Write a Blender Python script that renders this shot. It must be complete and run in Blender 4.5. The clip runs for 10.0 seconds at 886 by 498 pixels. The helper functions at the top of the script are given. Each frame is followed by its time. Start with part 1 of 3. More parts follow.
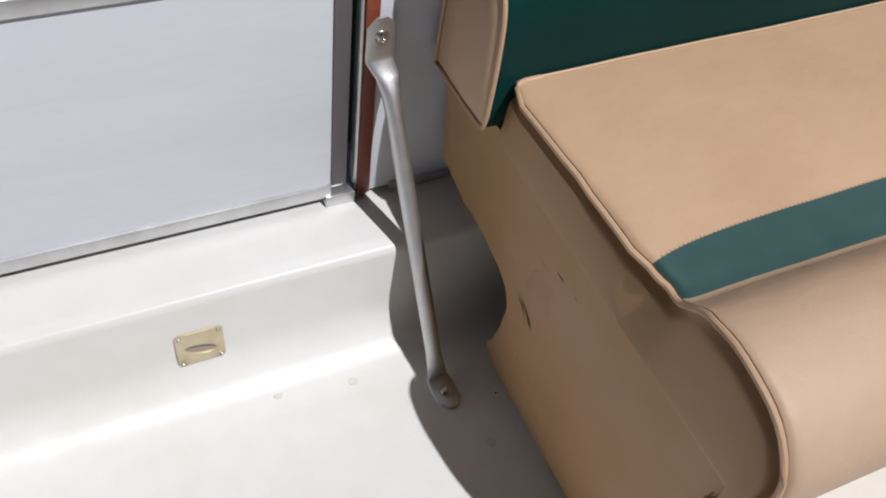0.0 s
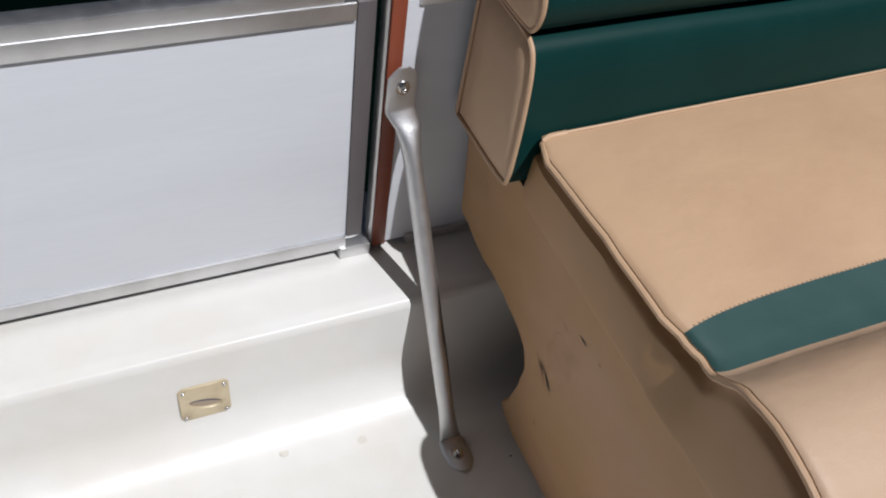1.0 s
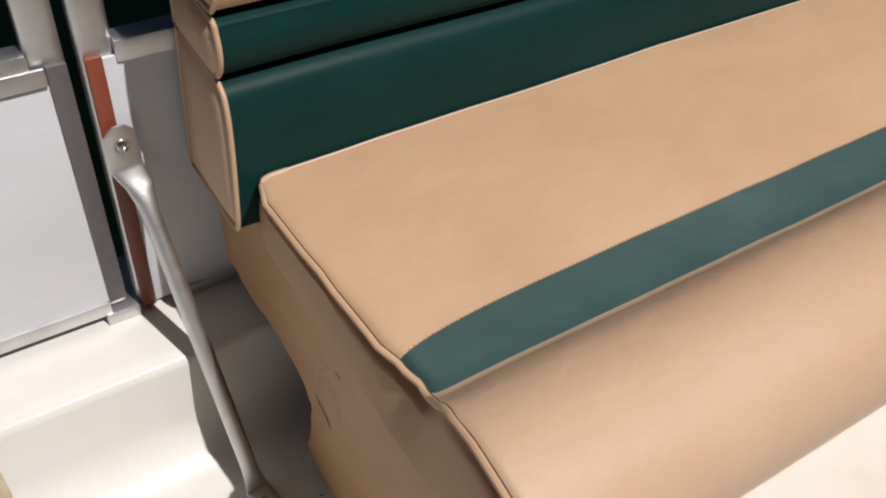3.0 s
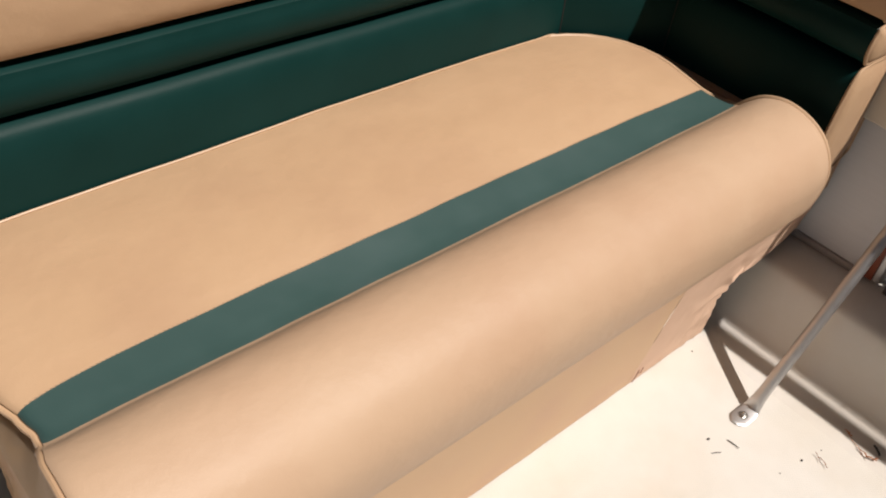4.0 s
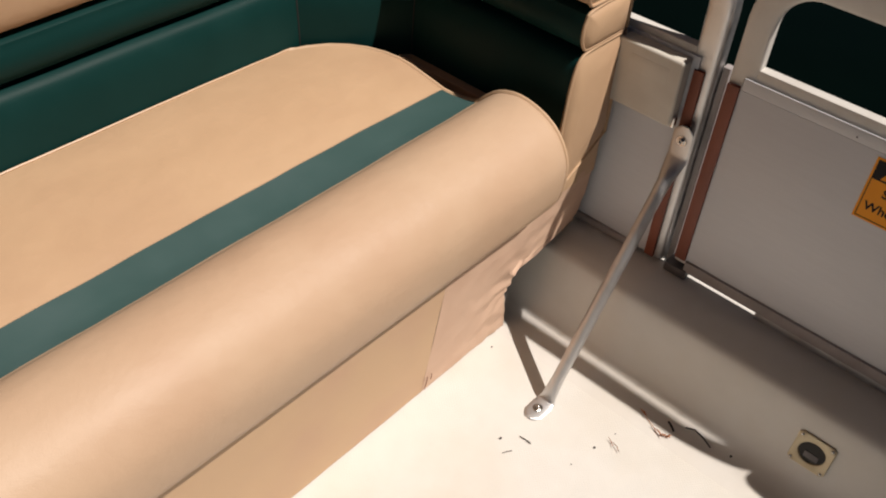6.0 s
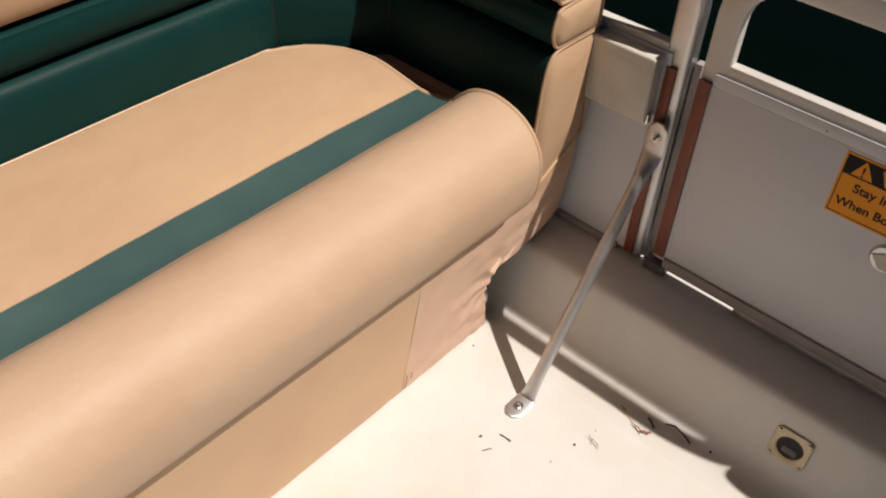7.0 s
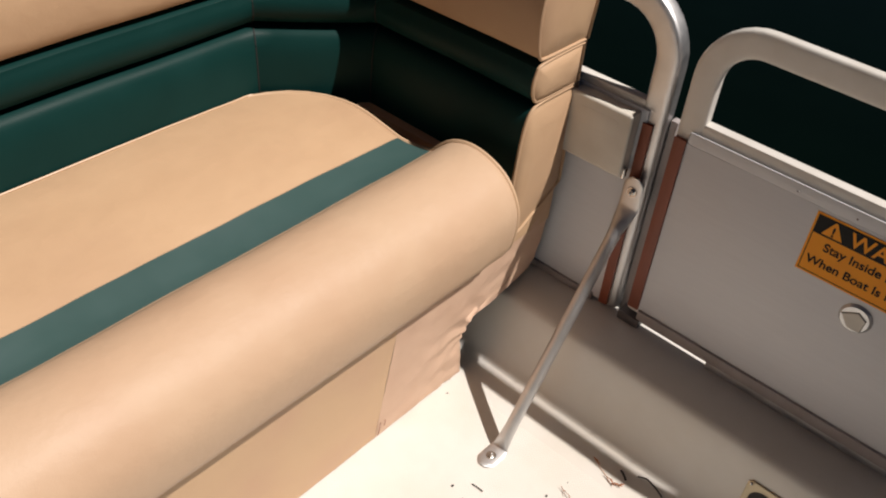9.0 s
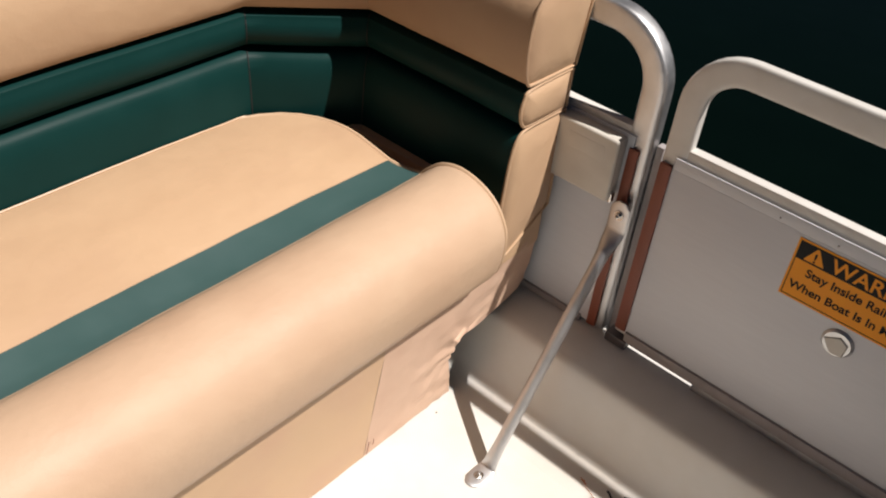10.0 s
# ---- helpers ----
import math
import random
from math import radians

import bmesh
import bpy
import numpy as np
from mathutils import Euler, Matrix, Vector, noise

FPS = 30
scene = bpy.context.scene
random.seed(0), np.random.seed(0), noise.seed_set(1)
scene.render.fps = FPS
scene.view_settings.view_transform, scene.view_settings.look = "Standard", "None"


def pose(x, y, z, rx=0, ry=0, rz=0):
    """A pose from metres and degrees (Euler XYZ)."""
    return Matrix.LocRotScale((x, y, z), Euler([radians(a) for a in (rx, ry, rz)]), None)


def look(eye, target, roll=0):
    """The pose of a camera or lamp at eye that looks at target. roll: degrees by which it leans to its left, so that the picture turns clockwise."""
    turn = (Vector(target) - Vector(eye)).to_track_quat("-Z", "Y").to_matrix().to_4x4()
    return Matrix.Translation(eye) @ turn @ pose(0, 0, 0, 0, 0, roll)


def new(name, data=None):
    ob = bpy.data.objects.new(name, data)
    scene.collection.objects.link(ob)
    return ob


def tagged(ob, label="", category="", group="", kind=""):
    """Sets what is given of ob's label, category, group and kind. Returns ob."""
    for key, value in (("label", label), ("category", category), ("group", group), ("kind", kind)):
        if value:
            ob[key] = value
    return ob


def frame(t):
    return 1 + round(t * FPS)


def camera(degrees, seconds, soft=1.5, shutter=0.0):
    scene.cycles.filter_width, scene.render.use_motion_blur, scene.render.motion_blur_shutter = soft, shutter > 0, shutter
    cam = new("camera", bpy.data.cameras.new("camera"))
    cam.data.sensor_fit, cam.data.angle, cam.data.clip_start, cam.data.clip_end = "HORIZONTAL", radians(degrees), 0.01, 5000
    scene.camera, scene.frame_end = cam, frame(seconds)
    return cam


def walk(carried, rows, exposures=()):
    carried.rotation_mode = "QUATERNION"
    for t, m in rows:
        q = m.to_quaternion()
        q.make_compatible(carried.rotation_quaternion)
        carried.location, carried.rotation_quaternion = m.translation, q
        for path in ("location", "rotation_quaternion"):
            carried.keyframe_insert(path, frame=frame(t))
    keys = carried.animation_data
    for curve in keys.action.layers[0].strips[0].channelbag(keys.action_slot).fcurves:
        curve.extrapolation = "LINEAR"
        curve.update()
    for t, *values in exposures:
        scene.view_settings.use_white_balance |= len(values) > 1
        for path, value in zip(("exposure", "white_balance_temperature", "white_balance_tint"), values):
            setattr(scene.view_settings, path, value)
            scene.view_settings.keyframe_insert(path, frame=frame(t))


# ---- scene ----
cam = camera(52.94, 10.0, soft=2.0)
PATH = [
    (0, (-0.3956, -0.7363, 1.0100), (0.0072, -0.0675, 0.0987), 9.55),
    (0.5, (-0.3963, -0.7069, 0.9937), (0.0066, -0.0059, 0.1069), 10.08),
    (1, (-0.3864, -0.6991, 0.9919), (0.0161, 0.0149, 0.1155), 9.75),
    (1.5, (-0.3761, -0.6937, 0.9955), (0.0374, 0.0230, 0.1263), 9.44),
    (2, (-0.3682, -0.6876, 1.0008), (0.0663, 0.0191, 0.1338), 9.19),
    (2.2, (-0.3640, -0.6884, 1.0025), (0.0855, 0.0123, 0.1382), 9.18),
    (3.3, (-0.1747, -0.7928, 1.0328), (0.3628, -0.1281, 0.1907), 6.50),
    (3.4, (-0.1642, -0.8053, 1.0413), (0.4029, -0.1555, 0.2070), 8.09),
    (3.5, (-0.1483, -0.8320, 1.0424), (0.4403, -0.1820, 0.2232), 8.22),
    (4, (-0.0773, -0.9556, 1.0980), (0.5895, -0.3357, 0.3163), 8.99),
    (4.5, (0.0350, -1.0353, 1.1244), (0.7369, -0.4430, 0.3520), 8.58),
    (5, (0.1237, -1.0858, 1.1430), (0.8292, -0.5113, 0.3605), 7.44),
    (5.5, (0.1720, -1.1009, 1.1606), (0.8620, -0.5367, 0.3572), 5.43),
    (7, (0.2214, -1.1555, 1.1629), (0.8985, -0.5818, 0.3552), 3.07),
    (7.5, (0.2258, -1.1544, 1.1653), (0.9125, -0.5852, 0.3625), 3.56),
    (8, (0.2274, -1.1611, 1.1658), (0.9238, -0.5859, 0.3758), 4.10),
    (8.5, (0.2231, -1.1646, 1.1649), (0.9333, -0.5825, 0.3923), 4.79),
    (9, (0.2245, -1.1550, 1.1757), (0.9461, -0.5769, 0.4108), 5.48),
    (9.5, (0.2278, -1.1656, 1.1796), (0.9561, -0.5772, 0.4291), 5.73),
    (10, (0.2298, -1.1667, 1.1961), (0.9609, -0.5821, 0.4453), 5.97),
]
walk(cam, [(t, look(e, g, r)) for t, e, g, r in PATH],
     [(0.0, -0.25, 5690, 11), (2.2, -0.25, 5690, 11), (3.5, -0.08, 6500, 14), (4.5, -0.04, 6600, 14), (8.5, -0.01, 6600, 14), (10.0, 0.28, 6350, 13)])

# ---- light ----
SUN_WAY = Vector((0.22, -0.57, 1.0)).normalized()
world = bpy.data.worlds.new("sky")
scene.world = world
world.use_nodes = True
wn = world.node_tree.nodes
sky = wn.new("ShaderNodeTexSky")
sky.sky_type, sky.sun_disc = "NISHITA", False
sky.sun_elevation = math.asin(SUN_WAY.z)
sky.ozone_density, sky.dust_density = 6.0, 0.3
sky.sun_rotation = math.atan2(SUN_WAY.x, SUN_WAY.y)
wn["Background"].inputs["Strength"].default_value = 0.0080
world.node_tree.links.new(sky.outputs["Color"], wn["Background"].inputs["Color"])
sun_data = bpy.data.lights.new("sun", "SUN")
sun_data.energy, sun_data.angle, sun_data.color = 5.3, radians(0.53), (1.0, 0.94, 0.86)
sun = new("sun", sun_data)
sun.matrix_world = look(SUN_WAY * 20, (0, 0, 0))


# ---- materials ----
def surface(name, a, b, rough, scale=40.0, bump=0.1, bump_scale=400.0, metal=0.0, stain=None, stain_scale=4.0, stain_amount=0.3,
            spec=0.5, stretch=(1, 1, 1), crease=0.0):
    """Two-colour grain, a larger stain and fine relief, all in object space at real size."""
    m = bpy.data.materials.new(name)
    m.use_nodes = True
    n, l = m.node_tree.nodes, m.node_tree.links
    p = n["Principled BSDF"]
    p.inputs["Metallic"].default_value = metal
    p.inputs["Specular IOR Level"].default_value = spec
    geo = n.new("ShaderNodeTexCoord")
    mp = n.new("ShaderNodeMapping")
    mp.inputs["Scale"].default_value = stretch
    l.new(geo.outputs["Object"], mp.inputs["Vector"])

    def noise_tex(s, detail=4.0):
        t = n.new("ShaderNodeTexNoise")
        t.inputs["Scale"].default_value, t.inputs["Detail"].default_value = s, detail
        l.new(mp.outputs["Vector"], t.inputs["Vector"])
        return t

    grain = noise_tex(scale)
    mix = n.new("ShaderNodeMix")
    mix.data_type = "RGBA"
    mix.inputs[6].default_value, mix.inputs[7].default_value = (*a, 1), (*b, 1)
    l.new(grain.outputs["Fac"], mix.inputs[0])
    col = mix.outputs[2]
    if stain:
        big = noise_tex(stain_scale, 6.0)
        ramp = n.new("ShaderNodeMapRange")
        ramp.inputs[1].default_value, ramp.inputs[2].default_value = 0.45, 0.75
        ramp.inputs[3].default_value, ramp.inputs[4].default_value = 0.0, stain_amount
        l.new(big.outputs["Fac"], ramp.inputs[0])
        mix2 = n.new("ShaderNodeMix")
        mix2.data_type = "RGBA"
        mix2.inputs[7].default_value = (*stain, 1)
        l.new(ramp.outputs[0], mix2.inputs[0])
        l.new(col, mix2.inputs[6])
        col = mix2.outputs[2]
    l.new(col, p.inputs["Base Color"])
    rr = n.new("ShaderNodeMapRange")
    rr.inputs[3].default_value, rr.inputs[4].default_value = max(rough - 0.08, 0.02), min(rough + 0.08, 1)
    l.new(grain.outputs["Fac"], rr.inputs[0])
    l.new(rr.outputs[0], p.inputs["Roughness"])
    if bump:
        fine = noise_tex(bump_scale, 3.0)
        bm_node = n.new("ShaderNodeBump")
        bm_node.inputs["Strength"].default_value, bm_node.inputs["Distance"].default_value = bump, 0.002
        l.new(fine.outputs["Fac"], bm_node.inputs["Height"])
        if crease:
            soft_noise = noise_tex(34.0, 5.0)
            second = n.new("ShaderNodeBump")
            second.inputs["Strength"].default_value, second.inputs["Distance"].default_value = crease, 0.006
            l.new(soft_noise.outputs["Fac"], second.inputs["Height"])
            l.new(second.outputs["Normal"], bm_node.inputs["Normal"])
        l.new(bm_node.outputs["Normal"], p.inputs["Normal"])
    return m


TAN = surface("tan_vinyl", (0.470, 0.308, 0.184), (0.515, 0.347, 0.211), 0.50, 14, 0.16, 900, stain=(0.40, 0.25, 0.155), stain_scale=6, stain_amount=0.55, crease=0.22, spec=0.42)
TAN_ROLL = surface("tan_vinyl_faded", (0.485, 0.334, 0.219), (0.53, 0.374, 0.251), 0.52, 14, 0.16, 900, stain=(0.45, 0.275, 0.175), stain_scale=5, stain_amount=0.45, crease=0.22, spec=0.36)
TAN_BASE = surface("tan_vinyl_worn", (0.52, 0.343, 0.200), (0.565, 0.380, 0.228), 0.58, 18, 0.15, 900, stain=(0.47, 0.27, 0.19), stain_scale=7, stain_amount=0.4)
# richer orange vinyl, also darkened: the left end's shade is put into the colour
TAN_END_SHADED = surface("tan_vinyl_end_shaded", (0.36, 0.208, 0.088), (0.40, 0.238, 0.104), 0.58, 18, 0.15, 900, stain=(0.47, 0.275, 0.185), stain_scale=6, stain_amount=0.5)
SCUFF = surface("scuffed_vinyl", (0.385, 0.225, 0.115), (0.45, 0.275, 0.165), 0.7, 60, 0.3, 700, stain=(0.36, 0.208, 0.09), stain_scale=35, stain_amount=0.9)
SLOT = surface("slot_flap", (0.27, 0.21, 0.15), (0.33, 0.26, 0.19), 0.5, 60, 0.1)
PINK = surface("pink_backing", (0.58, 0.395, 0.28), (0.63, 0.435, 0.315), 0.75, 25, 0.3, 700, stain=(0.50, 0.31, 0.215), stain_scale=14, stain_amount=0.4)
PIPE = surface("tan_piping", (0.48, 0.325, 0.20), (0.55, 0.38, 0.245), 0.4, 60, 0.1, 900)
GREEN = surface("green_vinyl", (0.0032, 0.0245, 0.0222), (0.0045, 0.031, 0.028), 0.45, 16, 0.12, 900, stain=(0.007, 0.038, 0.035), stain_amount=0.5, spec=0.10, crease=0.06)
STRIPE = surface("faded_green_vinyl", (0.027, 0.064, 0.060), (0.036, 0.080, 0.075), 0.5, 16, 0.12, 900, stain=(0.056, 0.097, 0.096), stain_scale=9, stain_amount=0.5, crease=0.08)
DECK = surface("gelcoat_deck", (0.605, 0.588, 0.545), (0.655, 0.638, 0.595), 0.45, 30, 0.25, 500, stain=(0.52, 0.45, 0.34), stain_scale=5, stain_amount=0.35)
PANEL = surface("white_panel", (0.57, 0.58, 0.605), (0.62, 0.63, 0.655), 0.38, 120, 0.06, 300, stain=(0.51, 0.51, 0.53), stain_scale=7, stain_amount=0.4, stretch=(0.15, 0.15, 1.6), spec=0.3)
ALU = surface("aluminium", (0.56, 0.56, 0.57), (0.67, 0.665, 0.655), 0.46, 60, 0.08, 500, metal=1.0, stain=(0.42, 0.41, 0.40), stain_scale=20, stain_amount=0.5)
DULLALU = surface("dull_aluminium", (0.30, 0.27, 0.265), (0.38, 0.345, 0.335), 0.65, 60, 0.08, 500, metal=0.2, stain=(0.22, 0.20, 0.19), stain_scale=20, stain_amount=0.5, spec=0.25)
PAINTED = surface("cream_rail", (0.60, 0.575, 0.53), (0.67, 0.645, 0.60), 0.35, 30, 0.05, 300, stain=(0.5, 0.45, 0.38), stain_scale=18, stain_amount=0.4)
RUST = surface("red_strip", (0.16, 0.035, 0.016), (0.27, 0.07, 0.03), 0.5, 60, 0.2, 300, stain=(0.08, 0.02, 0.012), stain_scale=30, stain_amount=0.6, stretch=(1, 1, 0.2))
GREYTAPE = surface("grey_strip", (0.06, 0.052, 0.052), (0.11, 0.095, 0.095), 0.5, 60, 0.2, 300, stain=(0.17, 0.155, 0.16), stain_scale=25, stain_amount=0.5, stretch=(1, 1, 0.2))
DARK = surface("dark_gap", (0.012, 0.011, 0.010), (0.02, 0.018, 0.017), 0.7, 60, 0.1)
STEEL = surface("stainless", (0.55, 0.54, 0.52), (0.7, 0.69, 0.67), 0.22, 90, 0.05, 600, metal=1.0)
BRASS = surface("weathered_plate", (0.48, 0.40, 0.26), (0.56, 0.475, 0.325), 0.38, 80, 0.08, 500, metal=0.3, stain=(0.3, 0.22, 0.12), stain_scale=40, stain_amount=0.5)
ORANGE = surface("orange_label", (0.80, 0.29, 0.006), (0.84, 0.33, 0.010), 0.45, 60, 0.03, spec=0.2)
BLACK = surface("black_print", (0.008, 0.008, 0.008), (0.013, 0.013, 0.013), 0.5, 60, 0.03, spec=0.12)
BOXWHITE = surface("grey_plastic", (0.55, 0.52, 0.46), (0.62, 0.59, 0.52), 0.45, 40, 0.08, 300, stain=(0.42, 0.38, 0.32), stain_scale=20, stain_amount=0.5)
LEAF = surface("dry_leaf", (0.40, 0.14, 0.05), (0.52, 0.23, 0.10), 0.7, 200, 0.2)
WATER = surface("lake_water", (0.0006, 0.0022, 0.0014), (0.0010, 0.0034, 0.0022), 0.10, 3, 0.6, 7, spec=0.11)


def non_skid(m, pitch):
    """Adds a fine moulded grid to the relief of a material."""
    n, l = m.node_tree.nodes, m.node_tree.links
    co = n.new("ShaderNodeTexCoord")
    waves = []
    for turn in (40, -50):
        mp = n.new("ShaderNodeMapping")
        mp.inputs["Rotation"].default_value = (0, 0, radians(turn))
        l.new(co.outputs["Object"], mp.inputs["Vector"])
        w = n.new("ShaderNodeTexWave")
        w.inputs["Scale"].default_value = 0.314 / pitch
        l.new(mp.outputs["Vector"], w.inputs["Vector"])
        waves.append(w)
    both = n.new("ShaderNodeMath")
    both.operation = "MULTIPLY"
    l.new(waves[0].outputs["Fac"], both.inputs[0])
    l.new(waves[1].outputs["Fac"], both.inputs[1])
    b = n.new("ShaderNodeBump")
    b.inputs["Strength"].default_value, b.inputs["Distance"].default_value = 0.25, 0.0006
    l.new(both.outputs[0], b.inputs["Height"])
    old = n["Principled BSDF"].inputs["Normal"].links[0].from_socket
    l.new(old, b.inputs["Normal"])
    l.new(b.outputs["Normal"], n["Principled BSDF"].inputs["Normal"])


non_skid(DECK, 0.004)
SMOOTHDECK = surface("gelcoat", (0.600, 0.582, 0.545), (0.650, 0.632, 0.595), 0.38, 30, 0.06, 300, stain=(0.52, 0.45, 0.34), stain_scale=5, stain_amount=0.35)


# ---- mesh helpers ----
def thing(name, label, category, group="", kind="", at=(0, 0, 0)):
    ob = new(name)
    ob.empty_display_size = 0.05
    ob.location = at
    return tagged(ob, label, category, group, kind)


def part(name, bm, material, parent=None, label="", smooth=True):
    bmesh.ops.recalc_face_normals(bm, faces=bm.faces[:])
    me = bpy.data.meshes.new(name)
    bm.to_mesh(me)
    bm.free()
    me.materials.append(material)
    if smooth:
        for poly in me.polygons:
            poly.use_smooth = True
        me.set_sharp_from_angle(angle=radians(38))
    ob = new(name, me)
    if parent:
        ob.parent = parent
        ob.matrix_parent_inverse = Matrix.Translation(parent.location).inverted() if parent.parent is None else Matrix()
    if label:
        ob["label"] = label
    return ob


def slab(lo, hi, bevel=0.0, seg=2, bm=None):
    bm = bm or bmesh.new()
    lo, hi = Vector(lo), Vector(hi)
    made = bmesh.ops.create_cube(bm, size=1, matrix=Matrix.Translation((lo + hi) / 2) @ Matrix.Diagonal((*(hi - lo), 1)))
    if bevel:
        es = list({e for v in made["verts"] for e in v.link_edges})
        bmesh.ops.bevel(bm, geom=es, offset=bevel, segments=seg, profile=0.6, affect="EDGES")
    return bm


def loft(rings, closed_ring=True, caps=True, bm=None):
    """Faces between rings of equal length."""
    bm = bm or bmesh.new()
    vs = [[bm.verts.new(p) for p in r] for r in rings]
    k = len(rings[0])
    for a, b in zip(vs, vs[1:]):
        for i in range(k if closed_ring else k - 1):
            j = (i + 1) - k * ((i + 1) // k)
            bm.faces.new((a[i], a[j], b[j], b[i]))
    if caps and closed_ring:
        bm.faces.new(vs[0])
        bm.faces.new(vs[-1])
    return bm


def tube(points, radius, sides=10, square=0.0, up=(0, 0, 1), bm=None, closed=False, depth=None):
    """A tube along a line of points; square > 0 gives a squarish section of that corner share."""
    pts = [Vector(p) for p in points]
    rings = []
    for i, p in enumerate(pts):
        if closed:
            d = pts[(i + 1) - len(pts) * ((i + 1) // len(pts))] - pts[i - 1]
        else:
            d = pts[min(i + 1, len(pts) - 1)] - pts[max(i - 1, 0)]
        d.normalize()
        u = Vector(up)
        if abs(u.dot(d)) > 0.95:
            u = Vector((1, 0, 0)) if abs(d.x) < 0.9 else Vector((0, 1, 0))
        s = d.cross(u).normalized()
        n = s.cross(d)
        ring = []
        for k in range(sides):
            a = 2 * math.pi * (k + 0.5) / sides
            c, w = math.cos(a), math.sin(a)
            if square:
                e = square
                c, w = math.copysign(abs(c) ** e, c), math.copysign(abs(w) ** e, w)
            ring.append(p + s * (radius * c) + n * ((depth or radius) * w))
        rings.append(ring)
    if closed:
        rings.append(rings[0])
        bm2 = loft(rings, True, False, bm)
        bmesh.ops.remove_doubles(bm2, verts=bm2.verts[:], dist=1e-6)
        return bm2
    return loft(rings, True, True, bm)


def arc(cx, cy, r, a0, a1, n):
    return [(cx + r * math.cos(radians(a0 + (a1 - a0) * i / n)), cy + r * math.sin(radians(a0 + (a1 - a0) * i / n))) for i in range(n + 1)]


def smooth_line(pts, n):
    """Catmull-Rom through 2D points, n steps a span."""
    out = []
    q = [pts[0]] + list(pts) + [pts[-1]]
    for i in range(1, len(q) - 2):
        p0, p1, p2, p3 = (Vector(v) for v in q[i - 1:i + 3])
        for k in range(n):
            t = k / n
            out.append(0.5 * (2 * p1 + (p2 - p0) * t + (2 * p0 - 5 * p1 + 4 * p2 - p3) * t * t + (3 * p1 - p0 - 3 * p2 + p3) * t ** 3))
    out.append(Vector(pts[-1]))
    return out


def bolt(name, at, normal, r, parent):
    z = Vector(normal).normalized()
    m = z.to_track_quat("Z", "Y").to_matrix().to_4x4()
    m.translation = at
    bm = bmesh.new()
    bmesh.ops.create_cone(bm, cap_ends=True, segments=16, radius1=r * 1.6, radius2=r * 1.5, depth=0.0015, matrix=m @ Matrix.Translation((0, 0, 0.0008)))
    bmesh.ops.create_cone(bm, cap_ends=True, segments=6, radius1=r, radius2=r * 0.95, depth=0.004, matrix=m @ Matrix.Translation((0, 0, 0.0035)))
    bmesh.ops.create_uvsphere(bm, u_segments=10, v_segments=6, radius=r * 0.55, matrix=m @ Matrix.Translation((0, 0, 0.0055)))
    return part(name, bm, STEEL, parent)


# ---- deck and raised edge ----
FX = 1.264      # inner face of the end fence
LEDGE = 0.172
# section of the raised edge: distance in from the fence face, height
SECTION = [(-0.10, -0.02), (-0.10, 0.165), (-0.03, LEDGE), (0.02, LEDGE), (0.075, LEDGE - 0.001), (0.0935, LEDGE - 0.0022), (0.0975, LEDGE - 0.006), (0.099, LEDGE - 0.014),
           (0.101, 0.075), (0.104, 0.052), (0.111, 0.033), (0.122, 0.018), (0.137, 0.007), (0.155, 0.0015), (0.18, 0.0)]
# the end edge is rounder and slopes more
SECTION_END = [(-0.10, -0.02), (-0.10, 0.165), (-0.03, LEDGE), (0.02, LEDGE), (0.055, 0.168), (0.078, 0.159), (0.0845, 0.154), (0.088, 0.146),
               (0.0915, 0.125), (0.099, 0.080), (0.109, 0.038), (0.121, 0.019), (0.137, 0.007), (0.155, 0.0015), (0.18, 0.0)]
rings = []
for (d, z), (de, ze) in zip(SECTION, SECTION_END):
    rings.append([(-1.2, -d, z), (0.7, -d, z), (FX - de, -d, (z + ze) / 2), (FX - de, -0.38, ze), (FX - de, -1.6, ze)])
bm = loft(rings, False, False)
ledge = tagged(part("coaming", bm, SMOOTHDECK), "cream gelcoat raised edge round the boat deck", "coaming", kind="structure")
bm = bmesh.new()
bmesh.ops.create_grid(bm, x_segments=40, y_segments=40, size=0.5, matrix=Matrix.Translation(((FX - 0.18 - 1.2) / 2, (-1.6 - 0.18) / 2, 0)) @ Matrix.Diagonal((FX - 0.18 + 1.2, 1.6 - 0.18, 1, 1)))
deck = tagged(part("deck", bm, DECK), "cream white non-skid gelcoat boat deck with faint stains", "deck", kind="structure")
bm = slab((-1.2, -1.6, -0.25), (FX + 0.10, 0.10, -0.022), 0.02)
tagged(part("hull", bm, ALU), "aluminium hull deck frame over dark water", "hull", kind="structure")
bm = bmesh.new()
bmesh.ops.create_grid(bm, x_segments=8, y_segments=8, size=2000, matrix=Matrix.Translation((0, 0, -0.55)))
tagged(part("water", bm, WATER), "dark green lake water with small ripples", "water", kind="structure")


# ---- fences ----
def side_matrix(side):
    """Fence frame: x runs along the fence away from the bench, y in towards the deck, z up."""
    if side == "A":
        return Matrix(((-1, 0, 0, 0), (0, -1, 0, 0), (0, 0, 1, 0), (0, 0, 0, 1)))
    return Matrix(((0, -1, 0, FX), (-1, 0, 0, 0), (0, 0, 1, 0), (0, 0, 0, 1)))


def placed(bm, m):
    bmesh.ops.transform(bm, matrix=m, verts=bm.verts[:])
    return bm


TW, TD = 0.0160, 0.0085   # half width and half depth of the frame tube
TB = 0.0185               # the end fence has wider tube


